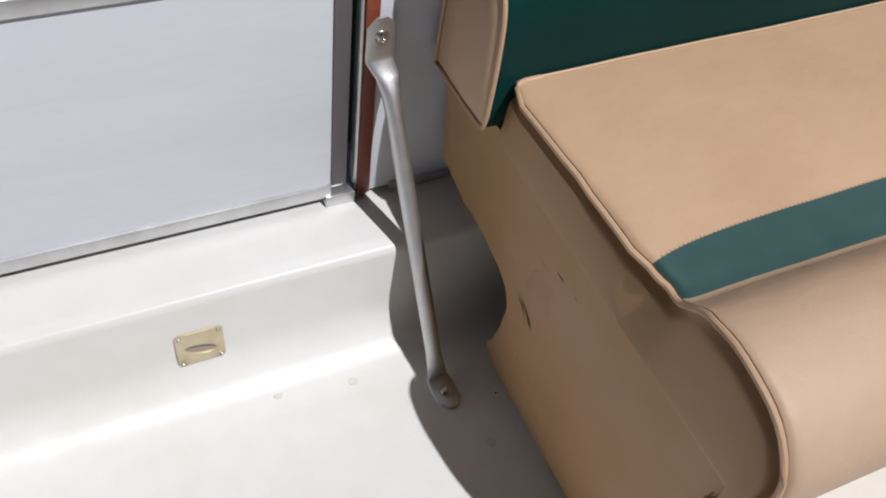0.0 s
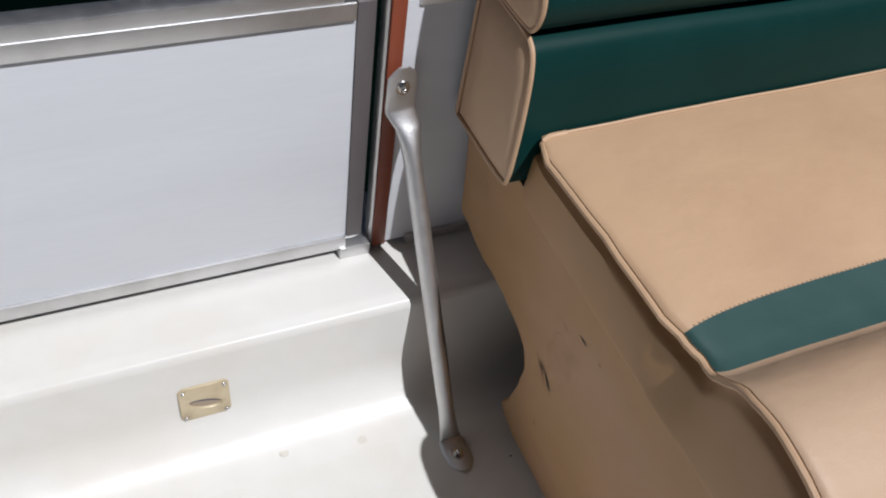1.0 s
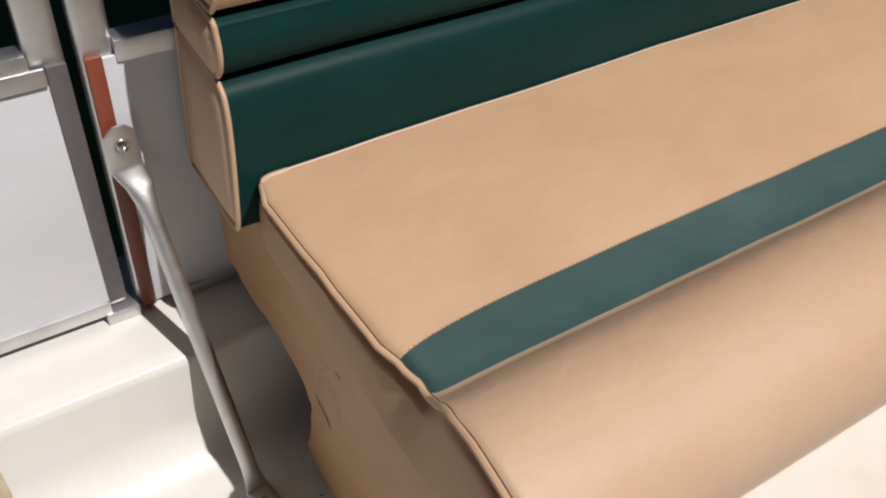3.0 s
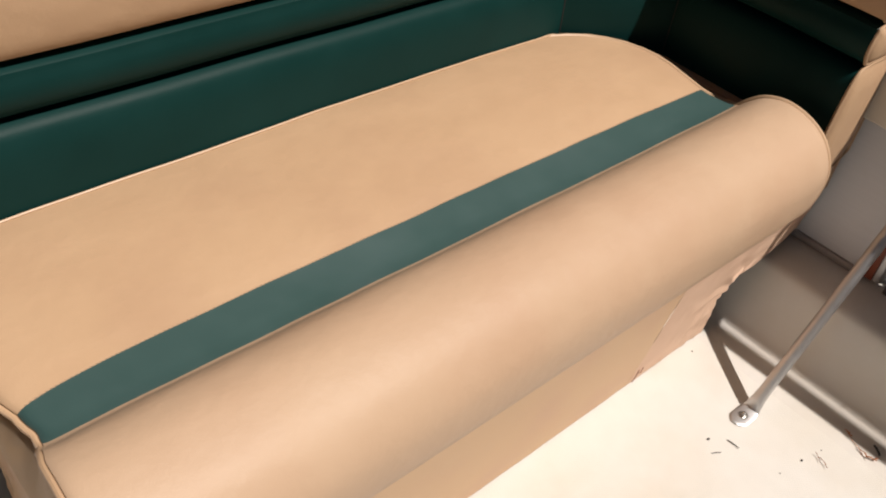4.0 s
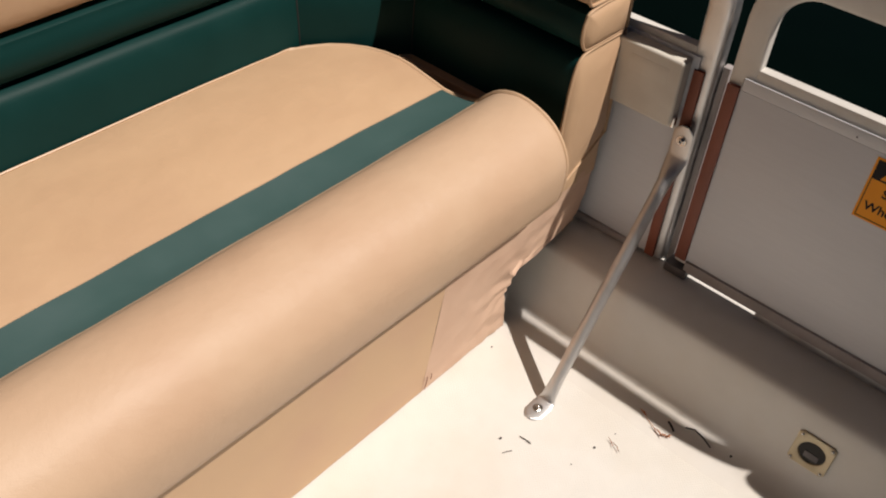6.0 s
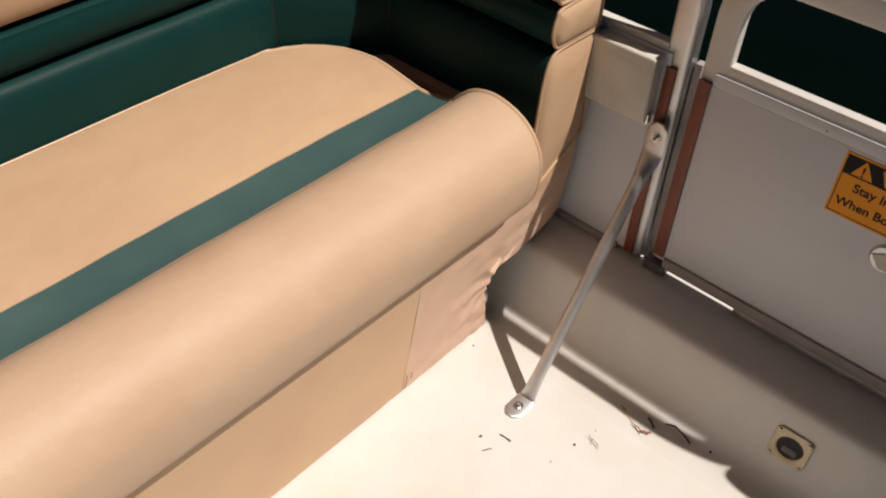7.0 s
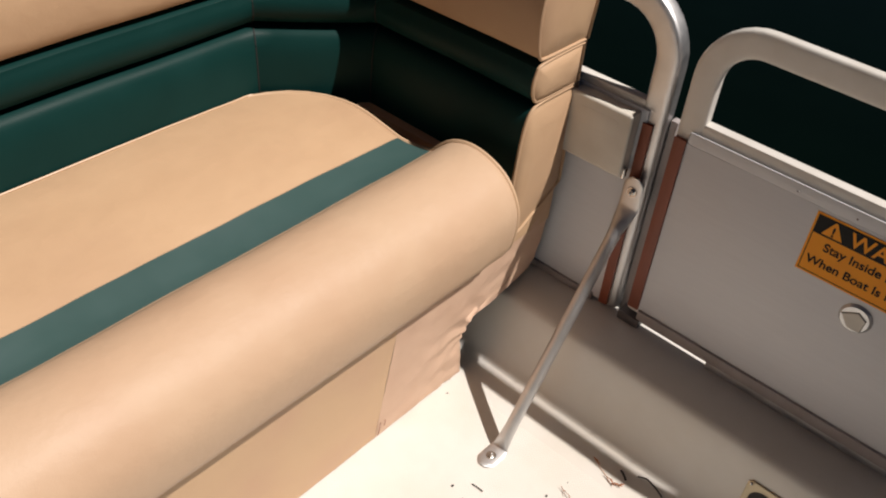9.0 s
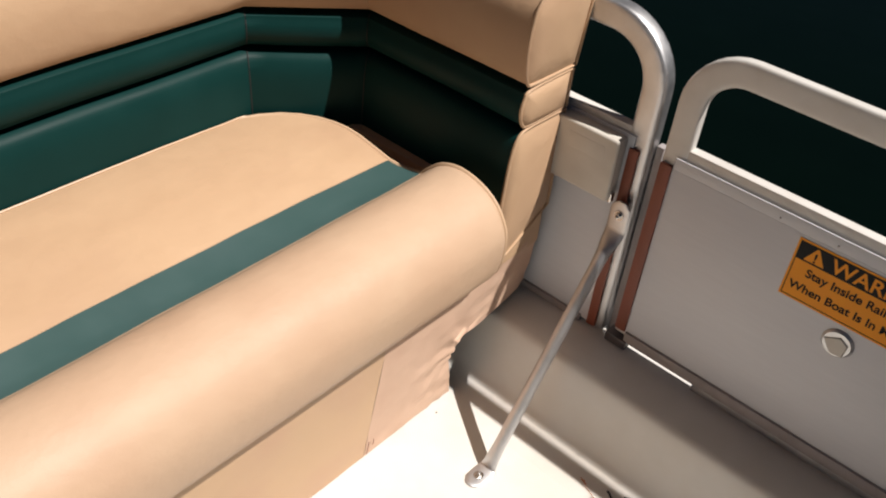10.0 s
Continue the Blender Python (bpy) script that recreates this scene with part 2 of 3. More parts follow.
def rail_path(x0, x1, z0, z1, r):
    """Upright at x0 that bends into a level rail to x1."""
    s = 1 if x1 > x0 else -1
    pts = [(x0, z0), (x0, z0 + (z1 - r - z0) * 0.5), (x0, z1 - r)]
    pts += [(x0 + s * r - s * r * math.cos(radians(a)), z1 - r + r * math.sin(radians(a))) for a in range(10, 91, 10)]
    pts += [((x0 + s * r + x1) / 2, z1), (x1, z1)]
    return [(x, -TD, z) for x, z in pts]


def fence(side, gate_x0, post_x, far, strip_mat, label_word):
    m = side_matrix(side)
    top = 0.690 if side == "A" else 0.700
    tw = TW if side == "A" else TB
    pz = 0.522 if side == "A" else 0.545   # top of the fixed panel
    sa = 0.010 if side == "A" else -0.004   # shift of the edge strip on the post
    sg = 0.0 if side == "A" else -0.001     # and on the gate
    # fixed part behind the bench
    f = thing("fence_section", "fixed " + label_word + " fence section with white panel behind the bench", "fence")
    pd = TD if side == "A" else 0.0145
    shift_y = Matrix.Translation((0, TD - pd, 0))
    bm = tube(rail_path(post_x - (0.0 if side == "A" else 0.007), -0.02 if side == "B" else -1.15, 0.176, top, 0.085), tw * 1.06, 20, 0.42, (0, 1, 0), depth=pd * 1.06)
    part("frame_tube", placed(bm, m @ shift_y), ALU, f)
    lo = -0.02 if side == "B" else -1.15
    part("panel", placed(slab((lo, 0.0, 0.18), (post_x - (0.002 if side == "A" else 0.012), 0.004, pz), 0.001), m), PANEL, f)
    part("middle_rail", placed(slab((lo, -0.018, pz - (0.013 if side == "B" else 0.007)), (post_x - TW, -0.001 if side == "B" else 0.007, pz + (0.011 if side == "B" else 0.017)), 0.003), m), PAINTED if side == "B" else ALU, f)
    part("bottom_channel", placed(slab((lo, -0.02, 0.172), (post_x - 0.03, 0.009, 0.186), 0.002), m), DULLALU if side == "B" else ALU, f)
    part("strip", placed(slab((post_x + sa - 0.013, 0.0005, 0.178), (post_x + sa + 0.003, 0.007, 0.526), 0.001), m), RUST, f, "red-brown worn edge strip")
    if side == "B":
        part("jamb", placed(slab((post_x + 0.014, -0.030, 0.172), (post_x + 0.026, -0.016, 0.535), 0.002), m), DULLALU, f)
    gz = 0.0 if side == "B" else -0.016   # the side gate has its middle rail lower
    # gate
    g = thing("gate", "closed " + label_word + " boat gate with white panel and rounded rail", "gate", "boat gates")
    path = rail_path(gate_x0, far - 0.085, 0.195, top - 0.006, 0.07)
    path += [(2 * ((gate_x0 + far) / 2) - x, y, z) for x, y, z in reversed(rail_path(gate_x0, far - 0.085, 0.195, top - 0.006, 0.07)[:12])]
    part("frame_tube", placed(tube(path, tw * 1.06, 20, 0.42, (0, 1, 0), depth=TD * 1.06), m), PAINTED if side == "B" else ALU, g)
    part("panel", placed(slab((gate_x0 + 0.002, 0.0, 0.20), (far - 0.002, 0.004, 0.535 + gz), 0.001), m), PANEL, g)
    part("middle_rail", placed(slab((gate_x0 + TW, -0.018, 0.532 + gz), (far - TW, 0.006 if side == "A" else 0.0, 0.560 + gz), 0.004), m), PAINTED if side == "B" else ALU, g)
    part("rail_lip", placed(slab((gate_x0 + 0.004, 0.004, 0.525 + gz), (far - 0.004, 0.008 if side == "A" else 0.0055, 0.544 + gz), 0.0015), m), PANEL if side == "B" else ALU, g)
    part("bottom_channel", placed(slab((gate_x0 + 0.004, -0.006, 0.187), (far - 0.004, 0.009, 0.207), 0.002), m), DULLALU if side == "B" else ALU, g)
    part("strip", placed(slab((gate_x0 + sg - 0.016, 0.0005, 0.205), (gate_x0 + sg + 0.003, 0.007, 0.528), 0.001), m), strip_mat, g, "worn edge strip")
    bm = slab((gate_x0 - 0.028, -0.025, 0.172), (gate_x0 + 0.012, 0.012, 0.190), 0.003)
    part("hinge", placed(bm, m), GREYTAPE if side == "B" else ALU, g, "hinge block")
    return f, g


fence_a, gate_a = fence("A", 0.128, 0.083, 1.05, GREYTAPE, "aluminium")
fence_b, gate_b = fence("B", 0.738, 0.686, 1.315, RUST, "cream")


# unseen panels added to close the other two sides and cut bounce light
shade_south = slab((-1.2, -1.64, 0.0), (FX + 0.02, -1.60, 0.70), 0.01)
tagged(part("shade_wall_south", shade_south, PANEL), "unseen white panel added to close and shade the deck", "fence", kind="structure")
shade_west = slab((-1.24, -1.64, 0.0), (-1.20, 0.0, 0.70), 0.01)
tagged(part("shade_wall_west", shade_west, PANEL), "unseen white panel added to close and shade the deck", "fence", kind="structure")

# ---- braces ----
def brace(top, bottom, inward, swing=0.0):
    """Round bar with flattened, bolted ends: top against the fence, foot flat on the deck."""
    top, bottom, inward = Vector(top), Vector(bottom), Vector(inward)
    b = thing("brace", "round aluminium fence brace with flattened bolted ends", "brace", "fence braces", at=tuple(bottom))
    side = inward.cross(Vector((0, 0, 1))).normalized()
    run = (top - bottom).normalized()
    out = inward.normalized()
    stations = [  # centre, half width, half thickness, thickness axis
        (bottom + out * 0.024, 0.006, 0.0018, Vector((0, 0, 1))), (bottom + out * 0.020, 0.011, 0.002, Vector((0, 0, 1))), (bottom + out * 0.012, 0.0165, 0.002, Vector((0, 0, 1))),
        (bottom - out * 0.012, 0.017, 0.002, Vector((0, 0, 1))), (bottom - out * 0.022 + Vector((0, 0, 0.002)), 0.0155, 0.003, Vector((0, 0, 1)))]
    s0 = bottom - out * 0.026 + Vector((0, 0, 0.008))
    s1 = top + out * 0.014 - Vector((0, 0, 0.046)) + side * swing
    nrm = side.cross((s1 - s0).normalized())
    for k, (w, t) in enumerate(((0.0135, 0.006), (0.0115, 0.0090), (0.0102, 0.0102), (0.0102, 0.0102), (0.0102, 0.0102), (0.0115, 0.0090), (0.0150, 0.0055))):
        u = (0, 0.04, 0.09, 0.5, 0.9, 0.955, 1)[k]
        stations.append((s0.lerp(s1, u), w, t, nrm))
    stations += [(top + out * 0.0035 - Vector((0, 0, 0.031)), 0.0172, 0.0020, out), (top + out * 0.002 - Vector((0, 0, 0.024)), 0.0172, 0.002, out), (top + out * 0.002 + Vector((0, 0, 0.013)), 0.0168, 0.002, out),
                 (top + out * 0.002 + Vector((0, 0, 0.020)), 0.011, 0.002, out), (top + out * 0.002 + Vector((0, 0, 0.024)), 0.006, 0.0018, out)]
    rings = []
    for i, (c, w, t, ax) in enumerate(stations):
        ax = ax if ax.dot(nrm) > 0 else -ax
        rings.append([c + side * (w * math.cos(2 * math.pi * k / 18)) + ax * (t * math.sin(2 * math.pi * k / 18)) for k in range(18)])
    bm = loft(rings)
    part("bar", bm, ALU, b)
    bolt("bolt", bottom + Vector((0, 0, 0.002)), (0, 0, 1), 0.0055, b)
    bolt("bolt", top + out * 0.004, out, 0.0055, b)
    return b


brace((-0.082, -0.014, 0.428), (-0.047, -0.223, 0.002), (0.05, -1, 0), -0.006)
brace((FX - 0.016, -0.686, 0.419), (0.999, -0.675, 0.002), (-1, 0.02, 0))


# ---- drain covers on the raised edge ----
def drain_cover(side, along, z, kind):
    m = side_matrix(side) @ Matrix.Translation((along, 0.1013 if side == "A" else 0.0985, z)) @ Matrix.Rotation(radians(4 if side == "A" else 11), 4, "X")
    c = thing("drain_cover", "square weathered metal drain cover with slot and four screws" if kind == "slot" else "square tarnished metal drain cover with round dark hole", "drain cover", "drain covers")
    h = 0.029
    # plate with an opening: ring of quads from the hole to the square
    n = 32
    rx, rz, oz = (0.019, 0.008, -0.004) if kind == "slot" else (0.0205, 0.0185, 0.0)
    inner, outer = [], []
    for k in range(n):
        a = 2 * math.pi * (k + 0.5) / n
        ca, sa = math.cos(a), math.sin(a)
        q = h / max(abs(ca), abs(sa))
        outer.append((q * ca, q * sa))
        inner.append((rx * ca, oz + rz * sa + (0.004 * ca if kind == "slot" else 0)))
    rings = [[(x, 0.0, y) for x, y in outer], [(x, 0.0028, y) for x, y in outer], [(x * 0.97, 0.0036, y * 0.97) for x, y in outer],
             [(x * 1.06, 0.0036, y * 1.06 - oz * 0.06) for x, y in inner], [(x, 0.0028, y) for x, y in inner], [(x * 0.9, -0.004, y * 0.9) for x, y in inner]]
    bm = loft(rings, True, False)
    part("plate", placed(bm, m), BRASS, c)
    bm = bmesh.new()
    bm.faces.new([bm.verts.new((x * 1.0, 0.0012, y)) for x, y in inner])
    part("flap", placed(bm, m), SLOT if kind == "slot" else DARK, c, "pale inner flap" if kind == "slot" else "dark open hole")
    if kind == "slot":
        # shade under the upper lip, painted as a flat dark crescent
        bm = bmesh.new()
        upper = [(x, y) for x, y in inner if y > oz + 0.21 * x]
        upper.sort()
        w = [0.0052 * max(math.sin(math.pi * (0.10 + 0.86 * k / (len(upper) - 1))), 0.05) for k in range(len(upper))]
        top_row = [bm.verts.new((x, 0.0020, y)) for x, y in upper]
        low_row = [bm.verts.new((x, 0.0020, y - d)) for (x, y), d in zip(upper, w)]
        for k in range(len(upper) - 1):
            bm.faces.new((low_row[k], low_row[k + 1], top_row[k + 1], top_row[k]))
        part("lip_shade", placed(bm, m), GREYTAPE, c, "dark crescent painted as shade under the slot's lip")
    else:
        bm = slab((-0.010, 0.0014, -0.012), (0.012, 0.0022, -0.001), 0.0005)
        part("inner_flap", placed(bm, m), GREYTAPE, c)
    for sx in (-1, 1):
        for sz in (-1, 1):
            p = m @ Vector((sx * 0.0235, 0.0036, sz * 0.0235))
            bm = bmesh.new()
            bmesh.ops.create_uvsphere(bm, u_segments=10, v_segments=6, radius=0.0028, matrix=Matrix.Translation(p))
            part("screw", bm, STEEL, c)
    return c


drain_cover("A", 0.330, 0.0845, "slot")
drain_cover("B", 1.046, 0.085, "hole")


# ---- bench ----
SEAT_X = 1.080
SEAT = [(-0.128, 0.385), (-0.128, 0.435), (-0.131, 0.446), (-0.142, 0.4515), (-0.20, 0.456), (-0.28, 0.457), (-0.345, 0.4515), (-0.3785, 0.4455), (-0.405, 0.442), (-0.4345, 0.4410),
        (-0.448, 0.453), (-0.472, 0.473), (-0.508, 0.4835), (-0.548, 0.476), (-0.580, 0.456), (-0.601, 0.422), (-0.604, 0.386), (-0.599, 0.352), (-0.590, 0.334), (-0.576, 0.322), (-0.561, 0.316)]


END_LINE = [(-0.15, 0.006), (-0.17, 0.003), (-0.23, 0.004), (-0.30, 0.009), (-0.35, 0.015), (-0.385, 0.025), (-0.41, 0.030), (-0.435, 0.029), (-0.46, 0.022), (-0.49, 0.017), (-0.53, 0.016), (-0.58, 0.018), (-0.62, 0.020)]


def seat_left(y):
    """Left end of the seat: drawn in at the stripe, with a rounded back corner."""
    corner = max(0.0, (y + 0.168) / 0.04)
    x = END_LINE[0][1]
    for (ya, xa), (yb, xb) in zip(END_LINE, END_LINE[1:]):
        if yb <= y <= ya:
            t = (y - ya) / (yb - ya)
            x = xa + (xb - xa) * t * t * (3 - 2 * t)
    return x + 0.012 * corner * corner


def seat_right(y):
    """Right end of the seat at a depth: drawn in behind the roll, the back corner rounded."""
    t = min(max((y + 0.47) / 0.10, 0.0), 1.0)
    x = SEAT_X - 0.017 * t * t * (3 - 2 * t)
    if y < -0.31:
        return x
    t = min((y + 0.31) / 0.185, 1.0)
    return x - 0.20 * (1 - math.sqrt(max(1 - t ** 2.3, 0.0)))


profile = smooth_line(SEAT, 3)
STEP = 3
cols = 56


def hump(v, a, b, c, d):
    """0 below a and above d, 1 from b to c, smooth between."""
    t = min(max((v - a) / (b - a), 0.0), 1.0) * min(max((d - v) / (d - c), 0.0), 1.0)
    return t * t * (3 - 2 * t)


def seat_point(p, u):
    y, z = p
    xr, xl = seat_right(y), seat_left(y)
    x = xl + u * (xr - xl)
    e = min(x - xl, xr - x)
    r = 0.014
    drop = 0.0
    if e < r:
        drop = 0.006 * (1 - math.sqrt(max(1 - (1 - e / r) ** 2, 0.0)))
    c = Vector((-0.36, 0.385))
    q = Vector((y, z))
    if z > 0.40 or y < -0.56:
        q = q + (c - q).normalized() * drop
    sag = 0.003 * noise.noise((x * 5, y * 7, 0.3)) + 0.0012 * noise.noise((x * 16, y * 19, 2.3)) if z > 0.42 else 0.0
    puff = 0.005 * math.sin(math.pi * min(max(u, 0), 1) ** 1.6) * hump(y, -0.445, -0.36, -0.16, -0.125) if z > 0.42 else 0.0
    pull = hump(y, -0.475, -0.44, -0.37, -0.28)
    dip = 0.003 * math.exp(-(x - xl) / 0.06) * pull
    q.x -= 0.013 * math.exp(-(x - xl) / 0.05) * pull * hump(y, -0.432, -0.40, -0.37, -0.28)
    return (x, q.x, q.y + sag + puff - dip)


us = [0, 0.002, 0.005, 0.009, 0.014] + [0.014 + (0.972) * k / cols for k in range(1, cols)] + [0.986, 0.991, 0.995, 0.998, 1.0]
bench = thing("bench", "tan vinyl boat bench seat with faded green stripe and rolled front", "bench seat")


def seat_strip(name, i0, i1, mat, label=""):
    rings = [[seat_point(p, u) for u in us] for p in profile[i0:i1 + 1]]
    return part(name, loft(rings, False, False), mat, bench, label)


seat_strip("seat_panel", 0, 7 * STEP, TAN)
seat_strip("stripe", 7 * STEP, 9 * STEP, STRIPE, "faded green vinyl stripe")
seat_strip("front_roll", 9 * STEP, 20 * STEP, TAN_ROLL, "thick rolled tan vinyl front edge")


def gusset(name, u, shift, mat):
    """End face of the cushion: undercut below the piping, padded side, straight lower seam over the plinth."""
    pts = [seat_point(p, u) for p in profile]
    front = 14 * STEP
    rings = []
    rows = 26
    for k in range(rows + 1):
        s = k / rows
        ring = []
        for n, (x, y, z) in enumerate(pts):
            f = max(0.0, (n - front) / (len(pts) - 1 - front))
            xe = 0.0075 if shift < 0 else x
            top, low = Vector((x, y, z)), Vector((xe, max(min(y, -0.152), -0.566), 0.364 - 0.055 * f))
            run = (low - top).length
            d = s * run
            p = top.lerp(low, s)
            soft = 1.0 - 0.75 * math.exp(-((y + 0.455) / 0.028) ** 2)
            flat = 1.0 - 0.9 * math.exp(-((y + 0.400) / 0.032) ** 2)   # the padding ends before the stripe
            under = 0.0085 * soft * math.sin(math.pi * min(d / 0.023, 1.0)) * min(run / 0.05, 1.0)
            pad = 0.0036 * soft * flat * math.sqrt(max(math.sin(math.pi * min(max((d - 0.017) / max(run - 0.017, 0.01), 0.0), 1.0)), 0.0)) * min(run / 0.05, 1.0)
            p.x += shift * (pad - under)
            ring.append(p)
        rings.append(ring)
    if shift < 0:
        edge = rings[-1]
        for dx, dz in ((0.0015, -0.0022), (0.0045, -0.0034), (0.016, -0.0040)):
            rings.append([p + Vector((dx, 0.0, dz)) for p in edge])
    return part(name, loft(rings, False, False), mat, bench)


# same vinyl at both ends; the left one has its shade in the colour
gusset("end_gusset", 0.0, -1, TAN_END_SHADED)
gusset("end_gusset", 1.0, 1, TAN)
back_line = Vector((-0.1500, 0.4528))
end_line = [Vector(seat_point(back_line, u)) + Vector((0, 0, -0.0005)) for u in (0.030, 0.020, 0.012, 0.007)]
end_line.append(Vector(seat_point(Vector((-0.1525, 0.4520)), 0.002)) + Vector((-0.001, 0, -0.002)))
end_line += [Vector(seat_point(p, 0.0)) + Vector((-0.0030, 0, -0.0030)) for p in profile[11:]]
part("piping", tube(end_line, 0.0031, 8, up=(0.3, 0.1, 1)), TAN, bench)
part("piping", tube([Vector(seat_point(p, 1.0)) + Vector((0.002, 0, 0)) for p in profile[4:]], 0.0042, 8, up=(1, 0, 0)), PIPE, bench)
part("piping", tube([Vector(seat_point(Vector((-0.1500, 0.4528)), u)) + Vector((0, 0.0, 0.0008)) for u in us], 0.0016, 8), PIPE, bench)


# stitches along the upper seam of the stripe
bm = bmesh.new()
for n in range(2, 208):
    u = n / 210
    a, b = Vector(seat_point(profile[7 * STEP], u)), Vector(seat_point(profile[7 * STEP - 1], u))
    p = a.lerp(b, 0.04)
    slab(p - Vector((0.0017, 0.0006, 0.0004)), p + Vector((0.0017, 0.0006, 0.0008)), bm=bm)
part("stitching", bm, PIPE, bench, "row of tan stitches")


# ---- bench base ----
def wrinkle(x, z, amount):
    return amount * (noise.noise((x * 22, z * 34, 1.7)) + 0.6 * noise.noise((x * 60, z * 40, 4.1)))


base = bench
# front panel up to the patch
def front_grid(x0, x1, nx, nz, edge=None, amount=0.0):
    rings = []
    for k in range(nz + 1):
        s = k / nz
        z = 0.003 + s * 0.33
        ring = []
        for i in range(nx + 1):
            r = edge(z) if edge else x1
            x = x0 + (r - x0) * i / nx
            y = -0.517 - 0.041 * min(s / 0.92, 1) + wrinkle(x, z, amount * (i / nx))
            if edge:   # folds that fan out from the cut
                far = math.hypot(x - 1.085, z - 0.135)
                y -= 0.0030 * math.exp(-far / 0.055) * math.sin(9.0 * math.atan2(z - 0.125, 1.10 - x) + 5 * noise.noise((x * 9, z * 9, 0.4)))
            ring.append((x, y, z))
        rings.append(ring)
    return loft(rings, False, False)


def notch(z):
    """Right edge of the front, cut round the raised edge."""
    pts = [(0.0, 1.102), (0.05, 1.089), (0.10, 1.076), (0.135, 1.074), (0.155, 1.084), (0.166, 1.12), (0.174, 1.17), (0.182, 1.235), (0.40, 1.236)]
    for (za, xa), (zb, xb) in zip(pts, pts[1:]):
        if z <= zb:
            return xa + (xb - xa) * (z - za) / (zb - za)
    return pts[-1][1]


part("front_panel", front_grid(0.0115, 0.89, 30, 8, None, 0.0015), TAN_BASE, base)
part("patch_panel", front_grid(0.8905, 1.10, 40, 70, notch, 0.0035), PINK, base, "wrinkled pinkish patch of torn covering")
# end panel over the raised edge
def end_x(y, z):
    """The end covering leans out to the seam below the cushion."""
    back = min(max((y + 0.20) / 0.16, 0.0), 1.0)
    return 0.028 - 0.0135 * min(z / 0.36, 1) - 0.012 * back * back + wrinkle(y, z, 0.0028 * min(max((0.372 - z) / 0.06, 0.15), 1)) + 0.004 * noise.noise((y * 7, z * 6, 3.3))


outline = [(-0.516, 0.004), (-0.36, 0.004), (-0.186, 0.004), (-0.192, 0.05), (-0.203, 0.10), (-0.206, 0.135), (-0.198, 0.165), (-0.15, 0.190), (-0.092, 0.206), (-0.046, 0.226), (-0.025, 0.25), (-0.02, 0.385)]
low = smooth_line(outline, 4)
rings = [[(end_x(p.x, p.y) + 0.016, p.x, p.y) for p in low]]
for k in range(22):
    s = (k / 21) ** 1.6
    turn_in = 0.009 * max(0.0, 1 - s / 0.06) ** 2   # the covering wraps round its lower edge
    ring = []
    for i, p in enumerate(low):
        t = i / (len(low) - 1)
        topp = Vector((-0.567 + t * 0.547, 0.372))
        q = p.lerp(topp, s)
        ring.append((end_x(q.x, q.y) + turn_in, q.x, q.y))
    rings.append(ring)
part("end_panel", loft(rings, False, False), TAN_END_SHADED, base, "scuffed tan vinyl end with small tears")
# pale scuffed area of the end covering
rings = []
for k in range(7):
    ring = []
    for i in range(28):
        a = 2 * math.pi * i / 28
        r = (k + 0.02) / 6 * (1 + 0.30 * noise.noise((1.5 * math.cos(a), 1.5 * math.sin(a), 5.0)))
        y, z = -0.272 + 0.030 * r * math.cos(a) - 0.012 * r * math.sin(a), 0.250 + 0.052 * r * math.sin(a)
        ring.append((end_x(y, z) - 0.0006 + 0.0009 * (k / 6) ** 4, y, z))
    rings.append(ring)
part("scuff", loft(rings, True, False), SCUFF, base, "pale scuffed patch of the vinyl")


def tear(y0, z0, y1, z1, width, mat):
    """A ragged slit in the end covering."""
    n = 9
    a, b = [], []
    for i in range(n):
        t = i / (n - 1)
        y, z = y0 + (y1 - y0) * t, z0 + (z1 - z0) * t
        y += 0.0012 * (random.random() - 0.5)
        w = width * math.sin(math.pi * t) * (0.5 + random.random())
        x = end_x(y, z) - 0.0010
        a.append((x, y - w, z + w * 0.5))
        b.append((x, y + w, z - w * 0.5))
    part("tear", loft([a, b], False, False), mat, base, "small dark tear")


random.seed(11)
tear(-0.285, 0.306, -0.303, 0.306, 0.0020, DARK)
tear(-0.229, 0.199, -0.251, 0.185, 0.0014, DARK)
tear(-0.239, 0.203, -0.274, 0.177, 0.0018, DARK)
tear(-0.233, 0.192, -0.262, 0.172, 0.0008, RUST)
tear(-0.250, 0.290, -0.271, 0.285, 0.0006, RUST)
tear(-0.243, 0.262, -0.262, 0.272, 0.0006, RUST)
tear(-0.323, 0.309, -0.327, 0.306, 0.0010, RUST)
tear(-0.258, 0.103, -0.262, 0.098, 0.0012, RUST)
for x, z0, z1 in ((0.8925, 0.012, 0.048), (0.9035, 0.030, 0.046)):
    line = [(x + 0.0008 * math.sin(7 * k), -0.5185 - 0.041 * z / 0.3036 - 0.0016, z) for k, z in enumerate(z0 + (z1 - z0) * i / 5 for i in range(6))]
    part("tear", tube(line, 0.0007, 5), RUST, base, "thin crack beside the seam")
part("back_board", slab((0.036, -0.17, 0.205), (FX - 0.03, -0.012, 0.37), 0.003), TAN_BASE, base)
part("seat_board", slab((0.0205, -0.5565, 0.300), (1.10, -0.10, 0.370), 0.004), TAN_BASE, base)
part("corner_block", slab((0.0185, -0.5645, 0.262), (0.06, -0.53, 0.352), 0.002), TAN_END_SHADED, base)
part("right_board", slab((1.10, -0.5595, 0.30), (1.236, -0.16, 0.43), 0.004), TAN_BASE, base)

